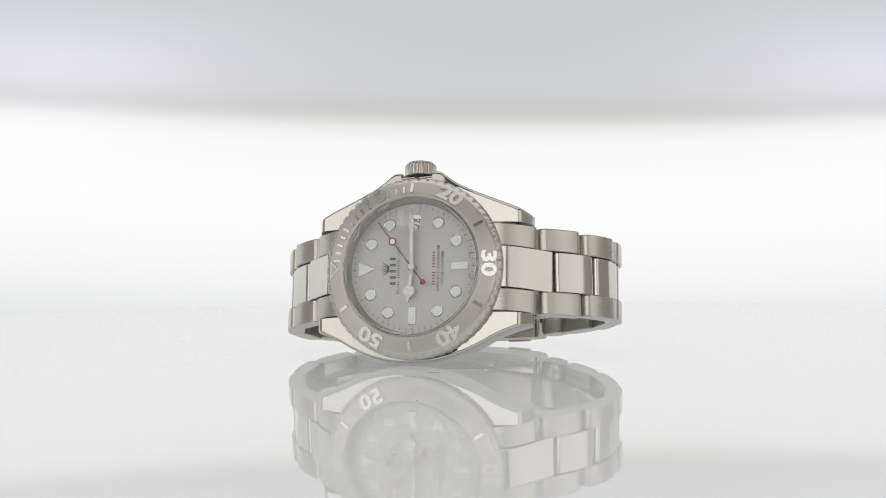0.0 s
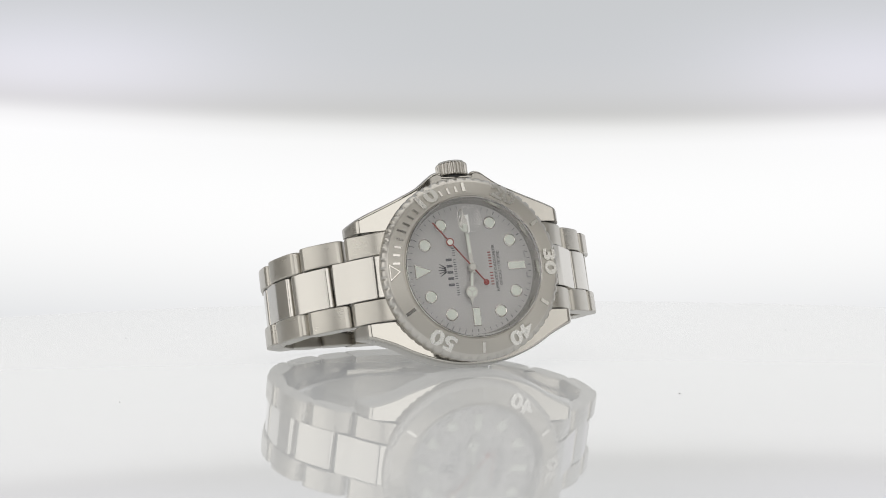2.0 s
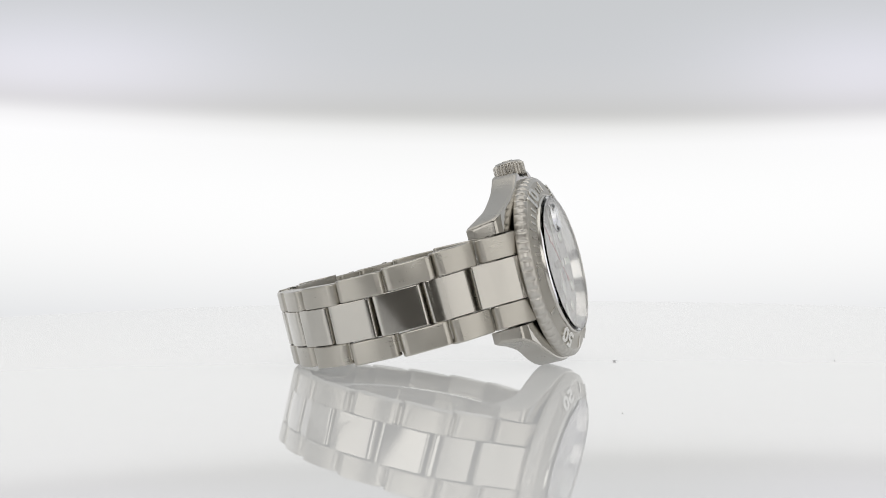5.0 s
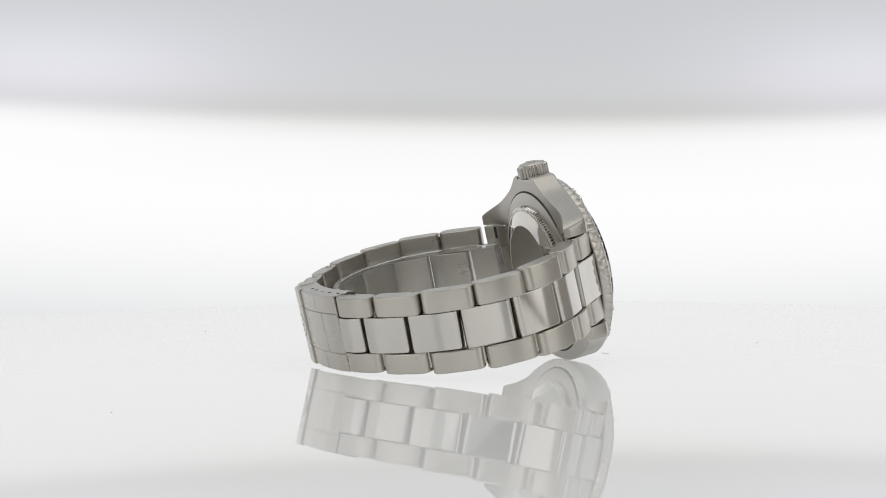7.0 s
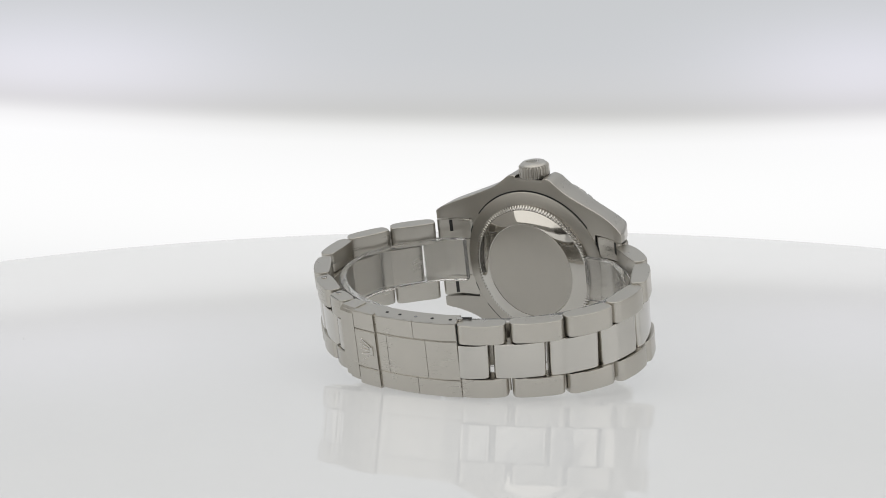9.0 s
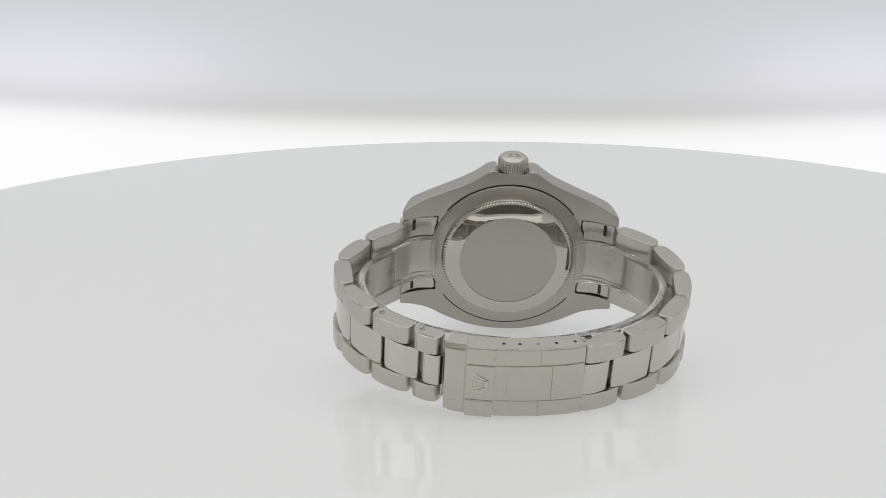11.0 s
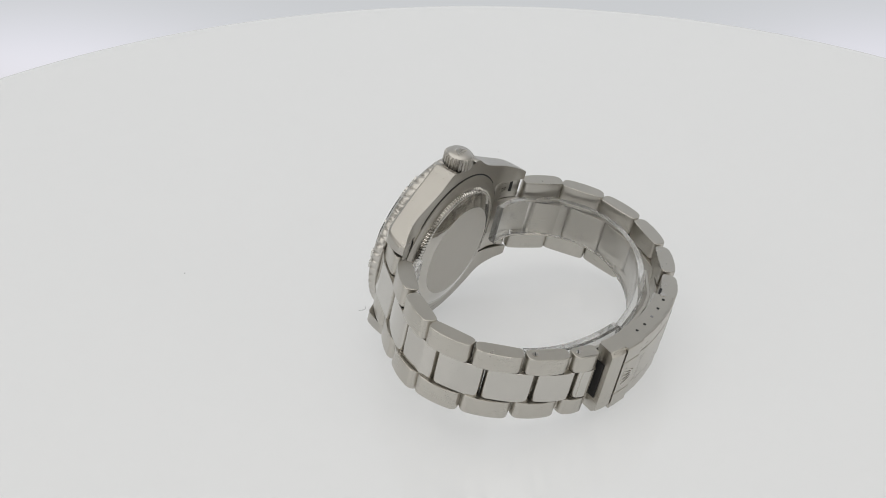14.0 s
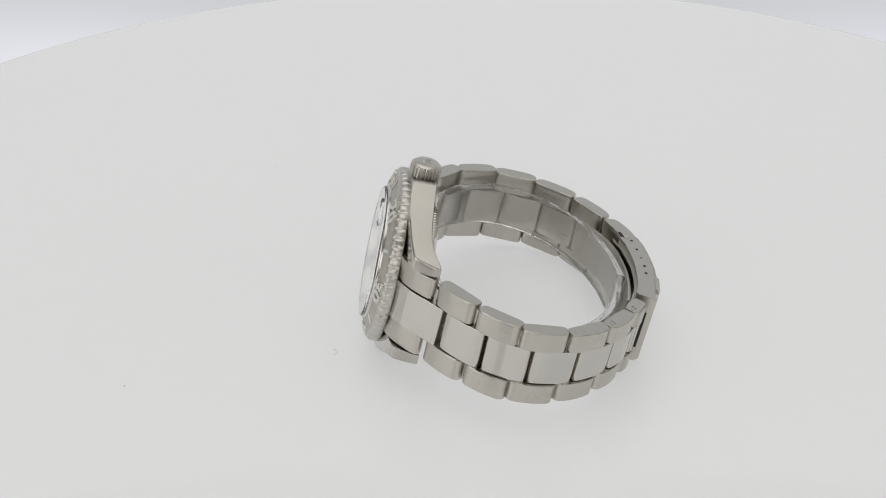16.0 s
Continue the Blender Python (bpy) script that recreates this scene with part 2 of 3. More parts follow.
# ---- the watch: x to six o'clock, y to the crown, z out of the dial ----


def clock(minute, r, z=0.0):
    """A point at a minute of the dial."""
    a = 2 * math.pi * minute / 60
    return Vector((-r * math.cos(a), r * math.sin(a), z))


def clock_frame(minute, r, z):
    """A frame at a minute, its y pointing outwards."""
    a = 2 * math.pi * minute / 60
    out = Vector((-math.cos(a), math.sin(a), 0))
    right = Vector((out.y, -out.x, 0))
    m = Matrix.Identity(4)
    for i in range(3):
        m[i][0], m[i][1], m[i][2] = right[i], out[i], (0, 0, 1)[i]
        m[i][3] = (out * r)[i] * MM
    m[2][3] = z * MM
    return m


EDGE_CROWN = [(3.55, 21.3), (4.3, 21.5), (5.6, 21.1), (7.0, 20.0), (9.5, 18.3), (13.2, 16.6), (17.4, 14.9), (21, 13.5), (23.4, 12.4), (24.8, 11.5)]
EDGE_PLAIN = [(0, 20.2), (4, 20.0), (8, 19.2), (11, 18.2), (14, 16.9), (17.4, 15.0), (21, 13.4), (23.4, 12.5), (24.8, 12.0)]
TOP = [(0, -0.8), (8, -0.9), (12, -1.15), (16, -1.7), (19, -2.2), (21.4, -2.8), (22.5, -3.3), (23.1, -4.3), (23.7, -5.8), (24.3, -7.6)]
BOTTOM = [(0, -6.4), (8, -6.4), (14, -6.45), (18, -6.75), (21.5, -7.9), (23.5, -8.9), (24.3, -9.2)]


def curve_at(x, table):
    """A smooth curve through a table of points."""
    n = len(table)
    x = max(table[0][0], min(table[-1][0], x))
    for k in range(n - 1):
        (a, fa), (b, fb) = table[k], table[k + 1]
        if x <= b:
            ma = (fb - fa) / (b - a) if k == 0 else (fb - table[k - 1][1]) / (b - table[k - 1][0])
            mb = (fb - fa) / (b - a) if k == n - 2 else (table[k + 2][1] - fa) / (table[k + 2][0] - a)
            t, h = (x - a) / (b - a), b - a
            return fa * (2 * t ** 3 - 3 * t * t + 1) + ma * h * (t ** 3 - 2 * t * t + t) + fb * (3 * t * t - 2 * t ** 3) + mb * h * (t ** 3 - t * t)
    return table[-1][1]


def case_slice(u, inner, outer, ease):
    """A slice across one half of the case at u, from the inner to the outer edge, its outer corners rounded."""
    top, low = curve_at(abs(u), TOP), curve_at(abs(u), BOTTOM)
    s = 1 if outer > 0 else -1
    e = ease
    return [(u, inner, low), (u, inner, top), (u, outer - s * e, top), (u, outer - s * e * 0.4, top - e * 0.25), (u, outer, top - e), (u, outer, low + e * 0.4), (u, outer - s * e * 0.15, low + e * 0.1), (u, outer - s * e * 0.4, low)]


def build_case(watch):
    bm = bmesh.new()
    half = [0, 1.5, 3.0, 3.5, 3.56, 3.8, 4.3, 4.8, 5.4, 5.9, 6.5, 7.2, 8, 8.8, 9.6, 10.5, 11.5, 12.5, 13.5, 14.5, 15.4, 16.1, 16.2, 17, 17.8, 18.6, 19.4, 20.2, 21, 21.4, 21.7, 22, 22.35, 22.7, 23.1, 23.5, 23.9, 24.1, 24.25, 24.3]
    us = [-u for u in reversed(half[1:])] + half
    for crown_side in (True, False):
        rings = []
        for u in us:
            a = abs(u)
            if crown_side:
                outer = 20.6 if a < 3.53 else curve_at(a, EDGE_CROWN)
            else:
                outer = -curve_at(a, EDGE_PLAIN)
            s = 1 if outer > 0 else -1
            ring = case_slice(u, s * (9.75 if a > 16.15 else 0.0), outer, 0.75)
            if a > 24:
                # round the lug's tip
                k = {24.1: 0.985, 24.25: 0.94, 24.3: 0.86}[a]
                mid = sum((Vector(p) for p in ring), Vector()) / 8
                ring = [tuple(mid + (Vector(p) - mid) * k) for p in ring]
                ring = [(u, p[1], p[2]) for p in ring]
            rings.append(ring)
        half_bm = loft(rings)
        me = bpy.data.meshes.new("half")
        half_bm.to_mesh(me)
        half_bm.free()
        bm.from_mesh(me)
        bpy.data.meshes.remove(me)
    case = part("case", bm, case_steel, watch, "steel case with mirror-polished lugs, satin flanks and brushed back")
    case.data.materials.append(brushed_back)
    case.data.materials.append(mirror_steel)
    for p in case.data.polygons:
        if p.normal.z < -0.7:
            p.material_index = 1
        elif p.normal.z > 0.6:
            p.material_index = 2
    smooth(case, 38)
    for s in (1, -1):
        for w in (1, -1):
            hole = part("spring_bar_hole", disc(0.45, 0, 0.12, 16, 0.04), dark, case)
            hole.matrix_local = Matrix.Translation((s * 21.6 * MM, w * (9.75 - 0.1) * MM, -5.8 * MM)) @ pose(0, 0, 0, 90 * w)
    part("crown_seat", bar(-3.7, 3.7, 18.0, 20.9, -6.35, -5.9, 0.2), case_steel, case)
    # Tube coloured black for the shaded gap under the crown.
    tube = disc(2.7, 18.5, 20.9, 32, 0.2)
    part("crown_tube", tube, dark, case, m=Matrix.Translation((0, 0, -3.6 * MM)) @ pose(0, 0, 0, -90))
    return case


def build_caseback(watch):
    def flute(i, r, z):
        return r - 0.42 if r > 14.6 and z < -7 and i % 5 in (1, 2) else r
    ring = revolve([(17.9, -5.8), (17.9, -6.62), (17.7, -6.75), (15.6, -7.0), (14.9, -7.05), (14.9, -5.8)], 160)
    back = smooth(part("caseback", ring, brushed_back, watch, "steel screw-down caseback with a fluted rim"), 40)
    rim = revolve([(15.15, -6.6), (15.15, -7.75), (14.7, -8.0), (14.2, -8.08), (13.7, -8.05), (13.7, -6.6)], 640, flute)
    smooth(part("fluted_rim", rim, polished, back, "finely fluted polished rim"), 40)
    bevel = revolve([(14.1, -6.6), (14.1, -8.1), (12.7, -8.62), (11.5, -8.97), (11.1, -9.07), (11.0, -9.02), (11.0, -6.6)], 160)
    smooth(part("bevel", bevel, mirror_steel, back, "mirror-polished bevel"), 40)
    smooth(part("caseback_disc", disc(11.05, -3, 0.0, 96, 0.1), brushed_back, back, "satin-brushed steel centre", Matrix.Translation((0, 0, -9.05 * MM)) @ pose(0, 0, 0, 180)), 30)
    smooth(part("seam", revolve([(17.85, -5.9), (17.85, -6.46), (18.25, -6.46), (18.25, -5.9)], 120), dark, back), 30)
    return back


def build_bezel(watch):
    count = 60
    seg = count * 12

    def scallop(i, r, z):
        if r < 18.9:
            return r
        k = (i % 12) / 12.0
        dip = max(0.0, math.cos((k - 0.5) * 2 * math.pi)) ** 1.3
        return r - dip * 0.36 * min(1, (r - 18.9) / 0.6) * min(1.0, max(0.0, (z + 0.5) / 0.9))
    prof = [(15.1, 0.2), (15.1, 2.35), (15.35, 2.5), (15.9, 2.5), (18.5, 1.55), (18.75, 1.42), (18.9, 1.3), (19.4, 1.0), (19.7, 0.5), (19.75, -0.2), (19.65, -1.0), (19.3, -1.35), (17, -1.4)]
    bezel = smooth(part("bezel", revolve(prof, seg, scallop), bezel_edge, watch, "sandblasted platinum rotating bezel with raised polished numerals"), 45)
    smooth(part("bezel_insert", revolve([(15.45, 2.3), (15.5, 2.53), (15.9, 2.54), (18.45, 1.6), (18.5, 1.4)], 240), platinum, bezel, "matt sandblasted platinum ring"), 30)

    def on_slope(minute, r):
        # the insert falls from 2.54 at r 15.9 to 1.6 at r 18.45
        z = 2.54 - (r - 15.9) * 0.3686
        return clock_frame(minute, r, z) @ pose(0, 0, 0, -20.2)
    for text, minute in (("10", 10), ("20", 20), ("30", 30), ("40", 40), ("50", 50)):
        lettered("numeral", text, 4.3, 0.22, on_slope(minute, 17.1) @ Matrix.Translation((0, 0, 0.05 * MM)), numeral_metal, bezel, "raised polished numeral " + text, 1.32, 0.16)
    for minute in (15, 25, 35, 45, 55):
        part("bezel_bar", bar(-0.36, 0.36, -1.15, 1.15, -0.1, 0.22), bright, bezel, m=on_slope(minute, 17.15))
    part("bezel_triangle", plate([(-1.9, 1.2), (0, -1.25), (1.9, 1.2)], -0.1, 0.2, 0.12), bright, bezel, m=on_slope(0, 17.1))
    part("triangle_field", plate([(-1.45, 1.0), (0, -0.85), (1.45, 1.0)], 0.1, 0.21, 0.02), platinum, bezel, m=on_slope(0, 17.1))
    for minute in range(1, 15):
        if minute in (9, 10, 11):
            continue
        outer = 0.95 if minute == 5 else 0.45
        part("bezel_tick", bar(-0.24, 0.24, -1.1, outer, -0.1, 0.18, 0.05), bright, bezel, m=on_slope(minute, 17.1))
    return bezel


def build_dial(watch):
    dial = smooth(part("dial", disc(14.3, -0.6, 0.0, 128, 0.02), dial_grey, watch, "matt platinum-grey dial"), 30)
    smooth(part("rehaut", revolve([(14.0, 0.0), (15.0, 1.9), (15.2, 1.9), (15.2, -0.5), (14.0, -0.5)], 128), satin_ring, watch, "polished steel inner ring"), 30)
    for minute in range(60):
        w = 0.06 if minute % 5 else 0.1
        part("minute_tick", bar(-w, w, -0.32, 0.32, 0.0, 0.03, 0.01), print_grey, dial, m=clock_frame(minute, 13.3, 0))
    for minute in (5, 10, 20, 25, 35, 40, 50, 55):
        c = clock(minute, 11.0)
        ring = part("hour_marker", revolve([(1.08, 0.0), (1.08, 0.32), (1.2, 0.36), (1.34, 0.25), (1.36, 0.0)], 32), bright, dial, "round white marker in a steel ring", Matrix.Translation(c * MM))
        smooth(ring)
        part("lume_dot", disc(1.1, 0.0, 0.3, 28, 0.06), lume, ring, m=Matrix.Translation(c * MM))
    for minute in (30, 45):
        f = clock_frame(minute, 10.4, 0)
        b = part("hour_marker", bar(-0.86, 0.86, -1.95, 1.95, 0.0, 0.33, 0.1), bright, dial, "white baton marker in a steel frame", f)
        part("lume_bar", bar(-0.68, 0.68, -1.78, 1.78, 0.1, 0.37, 0.05), lume, b, m=f)
    f = clock_frame(0, 10.6, 0)
    b = part("hour_marker", plate([(-1.6, 1.75), (0, -2.15), (1.6, 1.75)], 0.0, 0.33, 0.1), bright, dial, "white triangular marker in a steel frame", f)
    part("lume_triangle", plate([(-1.33, 1.58), (0, -1.7), (1.33, 1.58)], 0.1, 0.37, 0.05), lume, b, m=f)
    # printing: brand words become plain blocks, one for each letter
    text_turn = pose(0, 0, 0, 0, 0, 90)

    def blocks(name, u, v0, v1, n, h, material, thick, skip=()):
        step = (v1 - v0) / n
        for k in range(n):
            if k in skip:
                continue
            part(name, bar(u - h / 2, u + h / 2, v0 + step * (k + 0.5 - thick / 2), v0 + step * (k + 0.5 + thick / 2), 0.0, 0.03, 0.01), material, dial)
    blocks("brand_mark", -4.6, -3.9, 2.8, 5, 1.3, print_grey, 0.42)
    blocks("model_mark", -3.35, -5.7, 4.8, 21, 0.62, print_grey, 0.36, (6, 16))
    blocks("model_mark", 4.55, -4.0, 3.5, 12, 0.66, print_red, 0.36, (5,))
    emblem = part("emblem", bar(-5.75, -5.4, -0.62, 0.62, 0, 0.05, 0.01), print_dark, dial, "dark printed emblem")
    for k in range(5):
        f = Matrix.Translation((-5.6 * MM, 0.26 * (k - 2) * MM, 0)) @ pose(0, 0, 0, 0, 0, -17 * (k - 2))
        part("prong", plate([(0, -0.14), (0, 0.14), (-1.5, 0.05), (-1.5, -0.05)], 0, 0.05, 0.01), print_dark, emblem, m=f)
    for line, u, size in (("SUPERLATIVE CHRONOMETER", 5.6, 0.9), ("OFFICIALLY CERTIFIED", 6.5, 0.9)):
        lettered("dial_text", line, size, 0.01, Matrix.Translation((u * MM, -0.3 * MM, 0.03 * MM)) @ text_turn, print_dark, dial, squeeze=0.82)
    for w, v in (("SWISS", 2.3), ("MADE", -2.3)):
        lettered("dial_text", w, 0.55, 0.01, Matrix.Translation((12.55 * MM, v * MM, 0.03 * MM)) @ text_turn, print_grey, dial)
    # date window
    win = part("date_window", bar(-1.05, 1.05, 8.5, 11.4, 0.0, 0.05, 0.02), paper, dial, "white date disc under its window")
    lettered("date_digits", "28", 2.3, 0.01, Matrix.Translation((0, 9.95 * MM, 0.07 * MM)) @ text_turn, print_dark, win, squeeze=0.8)
    return dial


def build_pointers(watch):
    def hand_frame(minute, z):
        return clock_frame(minute, 0, z)
    f = hand_frame(46.2, 0.75)
    hour = part("hour_hand", bar(-0.36, 0.36, -1.0, 4.1, 0, 0.2, 0.06), hand_steel, watch, "steel hour hand with a white lume disc", f)
    at = f @ Matrix.Translation((0, 5.2 * MM, 0))
    smooth(part("hand_ring", revolve([(1.02, 0), (1.02, 0.2), (1.3, 0.2), (1.3, 0)], 36), hand_steel, hour, m=at))
    part("lume_disc", disc(1.05, 0.03, 0.16, 32, 0.03), lume, hour, m=at)
    for k in range(3):
        part("spoke", bar(-0.1, 0.1, 0, 1.05, 0.1, 0.21, 0.03), hand_steel, hour, m=at @ pose(0, 0, 0, 0, 0, 120 * k))
    part("hand_tip", plate([(-0.5, 6.35), (0.5, 6.35), (0, 8.1)], 0, 0.2, 0.06), hand_steel, hour, m=f)
    part("lume_bar", bar(-0.2, 0.2, 1.2, 3.9, 0.1, 0.24, 0.03), lume, hour, m=f)
    f = hand_frame(14.7, 1.1)
    minute = part("minute_hand", plate([(-0.4, -1.2), (0.4, -1.2), (0.5, 9.8), (0, 12.4), (-0.5, 9.8)], 0, 0.2, 0.08), hand_steel, watch, "steel minute hand filled with white lume", f)
    part("lume_bar", plate([(-0.22, 3.0), (0.22, 3.0), (0.3, 9.5), (-0.3, 9.5)], 0.1, 0.24, 0.03), lume, minute, m=f)
    f = hand_frame(8.75, 1.45)
    second = part("second_hand", bar(-0.13, 0.13, -4.3, 12.6, 0, 0.12, 0.03), print_red, watch, "red centre seconds hand", f)
    smooth(part("hand_ring", revolve([(0.62, 0), (0.62, 0.14), (0.86, 0.14), (0.86, 0)], 28), print_red, second, m=f @ Matrix.Translation((0, 7.1 * MM, 0))))
    part("lume_disc", disc(0.64, 0.02, 0.15, 24, 0.03), lume, second, m=f @ Matrix.Translation((0, 7.1 * MM, 0)))
    part("counterweight", disc(0.62, 0, 0.14, 24, 0.03), print_red, second, m=f @ Matrix.Translation((0, -4.3 * MM, 0)))
    smooth(part("hand_cap", disc(0.8, 0.3, 1.8, 28, 0.15), hand_steel, watch, "polished steel centre cap"))


def build_crystal(watch):
    glass = smooth(part("crystal", disc(14.83, 2.0, 3.7, 128, 0.3), crystal_glass, watch, "clear sapphire crystal"), 30)
    glass.visible_shadow = False
    rings = []
    for k in range(7):
        s = math.sin(k / 6 * math.pi / 2)
        h = math.cos(k / 6 * math.pi / 2)
        ring = []
        for i in range(40):
            a = 2 * math.pi * i / 40
            ex = lambda c: math.copysign(abs(c) ** 0.75, c)
            ring.append((2.75 * s * ex(math.cos(a)) if k else 0.02 * math.cos(a), 9.9 + (3.1 * s * ex(math.sin(a)) if k else 0.02 * math.sin(a)), 3.7 + 0.85 * h + 0.005))
        rings.append(ring)
    lens = smooth(part("date_magnifier", loft(rings), sapphire, watch, "domed clear lens over the date"), 50)
    lens.visible_shadow = False
    smooth(part("crystal_gasket", revolve([(14.85, 2.3), (14.85, 3.05), (15.0, 3.12), (15.22, 2.8), (15.22, 2.3)], 160), bright, watch, "thin bright ring round the crystal"), 40)


def build_crown(watch):
    def flute(i, r, z):
        return r - 0.38 if r > 3.05 and i % 4 in (1, 2) else r
    prof = [(0.02, 20.7), (2.5, 20.7), (3.3, 20.95), (3.42, 21.1), (3.42, 23.3), (3.15, 23.6), (2.95, 23.7), (2.7, 24.0), (1.8, 24.2), (0.02, 24.25)]
    turn = Matrix.Translation((0, 0, -3.6 * MM)) @ pose(0, 0, 0, -90)
    crown = smooth(part("crown", revolve(prof, 104, flute), bezel_edge, watch, "fluted polished steel winding crown", turn), 40)
    emblem = part("emblem", bar(-0.8, 0.8, -1.0, -0.65, 24.0, 24.4, 0.08), bright, crown, m=turn)
    for k in range(5):
        f = turn @ Matrix.Translation((0.33 * (k - 2) * MM, -0.7 * MM, 0)) @ pose(0, 0, 0, 0, 0, -15 * (k - 2))
        part("prong", bar(-0.11, 0.11, 0, 1.7, 24.0, 24.38, 0.06), bright, emblem, m=f)


# ---- bracelet ----
SIDE_12 = [(-24.7, -7.3), (-33.6, -14.0), (-38.1, -24.3), (-37.3, -35.5), (-31.5, -45.5), (-22.4, -52.7), (-12.7, -57.6)]
SIDE_6 = [(25.4, -8.7), (33.5, -16.8), (38.8, -26.3), (37.3, -37.2), (30.9, -46.5), (22.3, -52.8), (15.9, -56.0)]
CLASP = [(-15.4, -56.4), (-10, -58.2), (-4.5, -59.1), (0, -59.5), (5, -59.45), (9, -59.1), (12.5, -58.6), (15.2, -57.8)]


def drift(w):
    """The bracelet hangs a little towards the crown side as it runs to the clasp."""
    return -0.022 * min(0.0, w + 8)


def width(w):
    return 19.1 - 3.4 * min(1.0, max(0.0, -(w + 8) / 46.0))


def spine(points):
    return [Vector((u, drift(w) + (0.4 if u > 0 else -1.0) * math.sin(math.pi * min(1.0, max(0.0, -(w + 8) / 50))), w)) for u, w in points]


def link_frame(a, b, outward):
    s = (b - a).normalized()
    v = Vector((0, 1, 0))
    v = (v - s * v.dot(s)).normalized()
    n = s.cross(v)
    if n.dot(outward) < 0:
        n = -n
    m = Matrix.Identity(4)
    for i in range(3):
        m[i][0], m[i][1], m[i][2], m[i][3] = s[i], v[i], n[i], a[i]
    return m


def along(pts, d):
    """The point at d along the chain, in links."""
    k = max(0, min(len(pts) - 2, int(d)))
    return pts[k].lerp(pts[k + 1], d - k)


def link_section(length, thick, gap, dome, lift=0.0, ease=1.3):
    a, b = gap / 2, length - gap / 2
    mid, half = (a + b) / 2, (b - a) / 2
    top = [(mid + half * k / 4, lift + dome * (1 - (k / 4) ** 2)) for k in range(4, -5, -1)]
    low = [(mid + half * k / 3, -thick - 0.25 * (1 - (k / 3) ** 2)) for k in range(-3, 4)]
    outline = low + top
    # ease the four corners
    out = []
    for i, p in enumerate(outline):
        if i in (0, len(low) - 1, len(low), len(outline) - 1):
            a0, p0, b0 = Vector(outline[i - 1]), Vector(p), Vector(outline[(i + 1) % len(outline)])
            r = ease if i >= len(low) else 1.0
            s, e = p0 + (a0 - p0).normalized() * r, p0 + (b0 - p0).normalized() * r
            for k in range(5):
                t = k / 4
                out.append(tuple(s * (1 - t) ** 2 + p0 * 2 * t * (1 - t) + e * t * t))
        else:
            out.append(p)
    return out


CENTRE = Vector((1, 2, -32))


def arc_slab(points, depth, v0, v1, lift=0.0, bevel=0.2):
    """A strip that follows a curve of (u, w), of a depth inwards, from v0 to v1 about the drifting middle."""
    pts = [Vector((u, 0, w)) for u, w in points]
    rings = []
    n = len(pts)
    for i, p in enumerate(pts):
        t = (pts[min(n - 1, i + 1)] - pts[max(0, i - 1)]).normalized()
        out = Vector((-t.z, 0, t.x))
        if out.dot(p - CENTRE) < 0:
            out = -out
        o, q = p + out * lift, p - out * depth
        c = drift(p.z)
        b = bevel
        rings.append([tuple(o - out * b + Vector((0, c + v0, 0))), tuple(o + Vector((0, c + v0 + b, 0))), tuple(o + Vector((0, c + v1 - b, 0))), tuple(o - out * b + Vector((0, c + v1, 0))),
                      tuple(q + Vector((0, c + v1, 0))), tuple(q + Vector((0, c + v0, 0)))])
    return loft(rings)


def end_section(arc, low, s):
    return slab(rounded(arc + low, 0.5, 2), -4.45, 4.45, Matrix.Diagonal((s, 1, 1, 1)), 0.2)


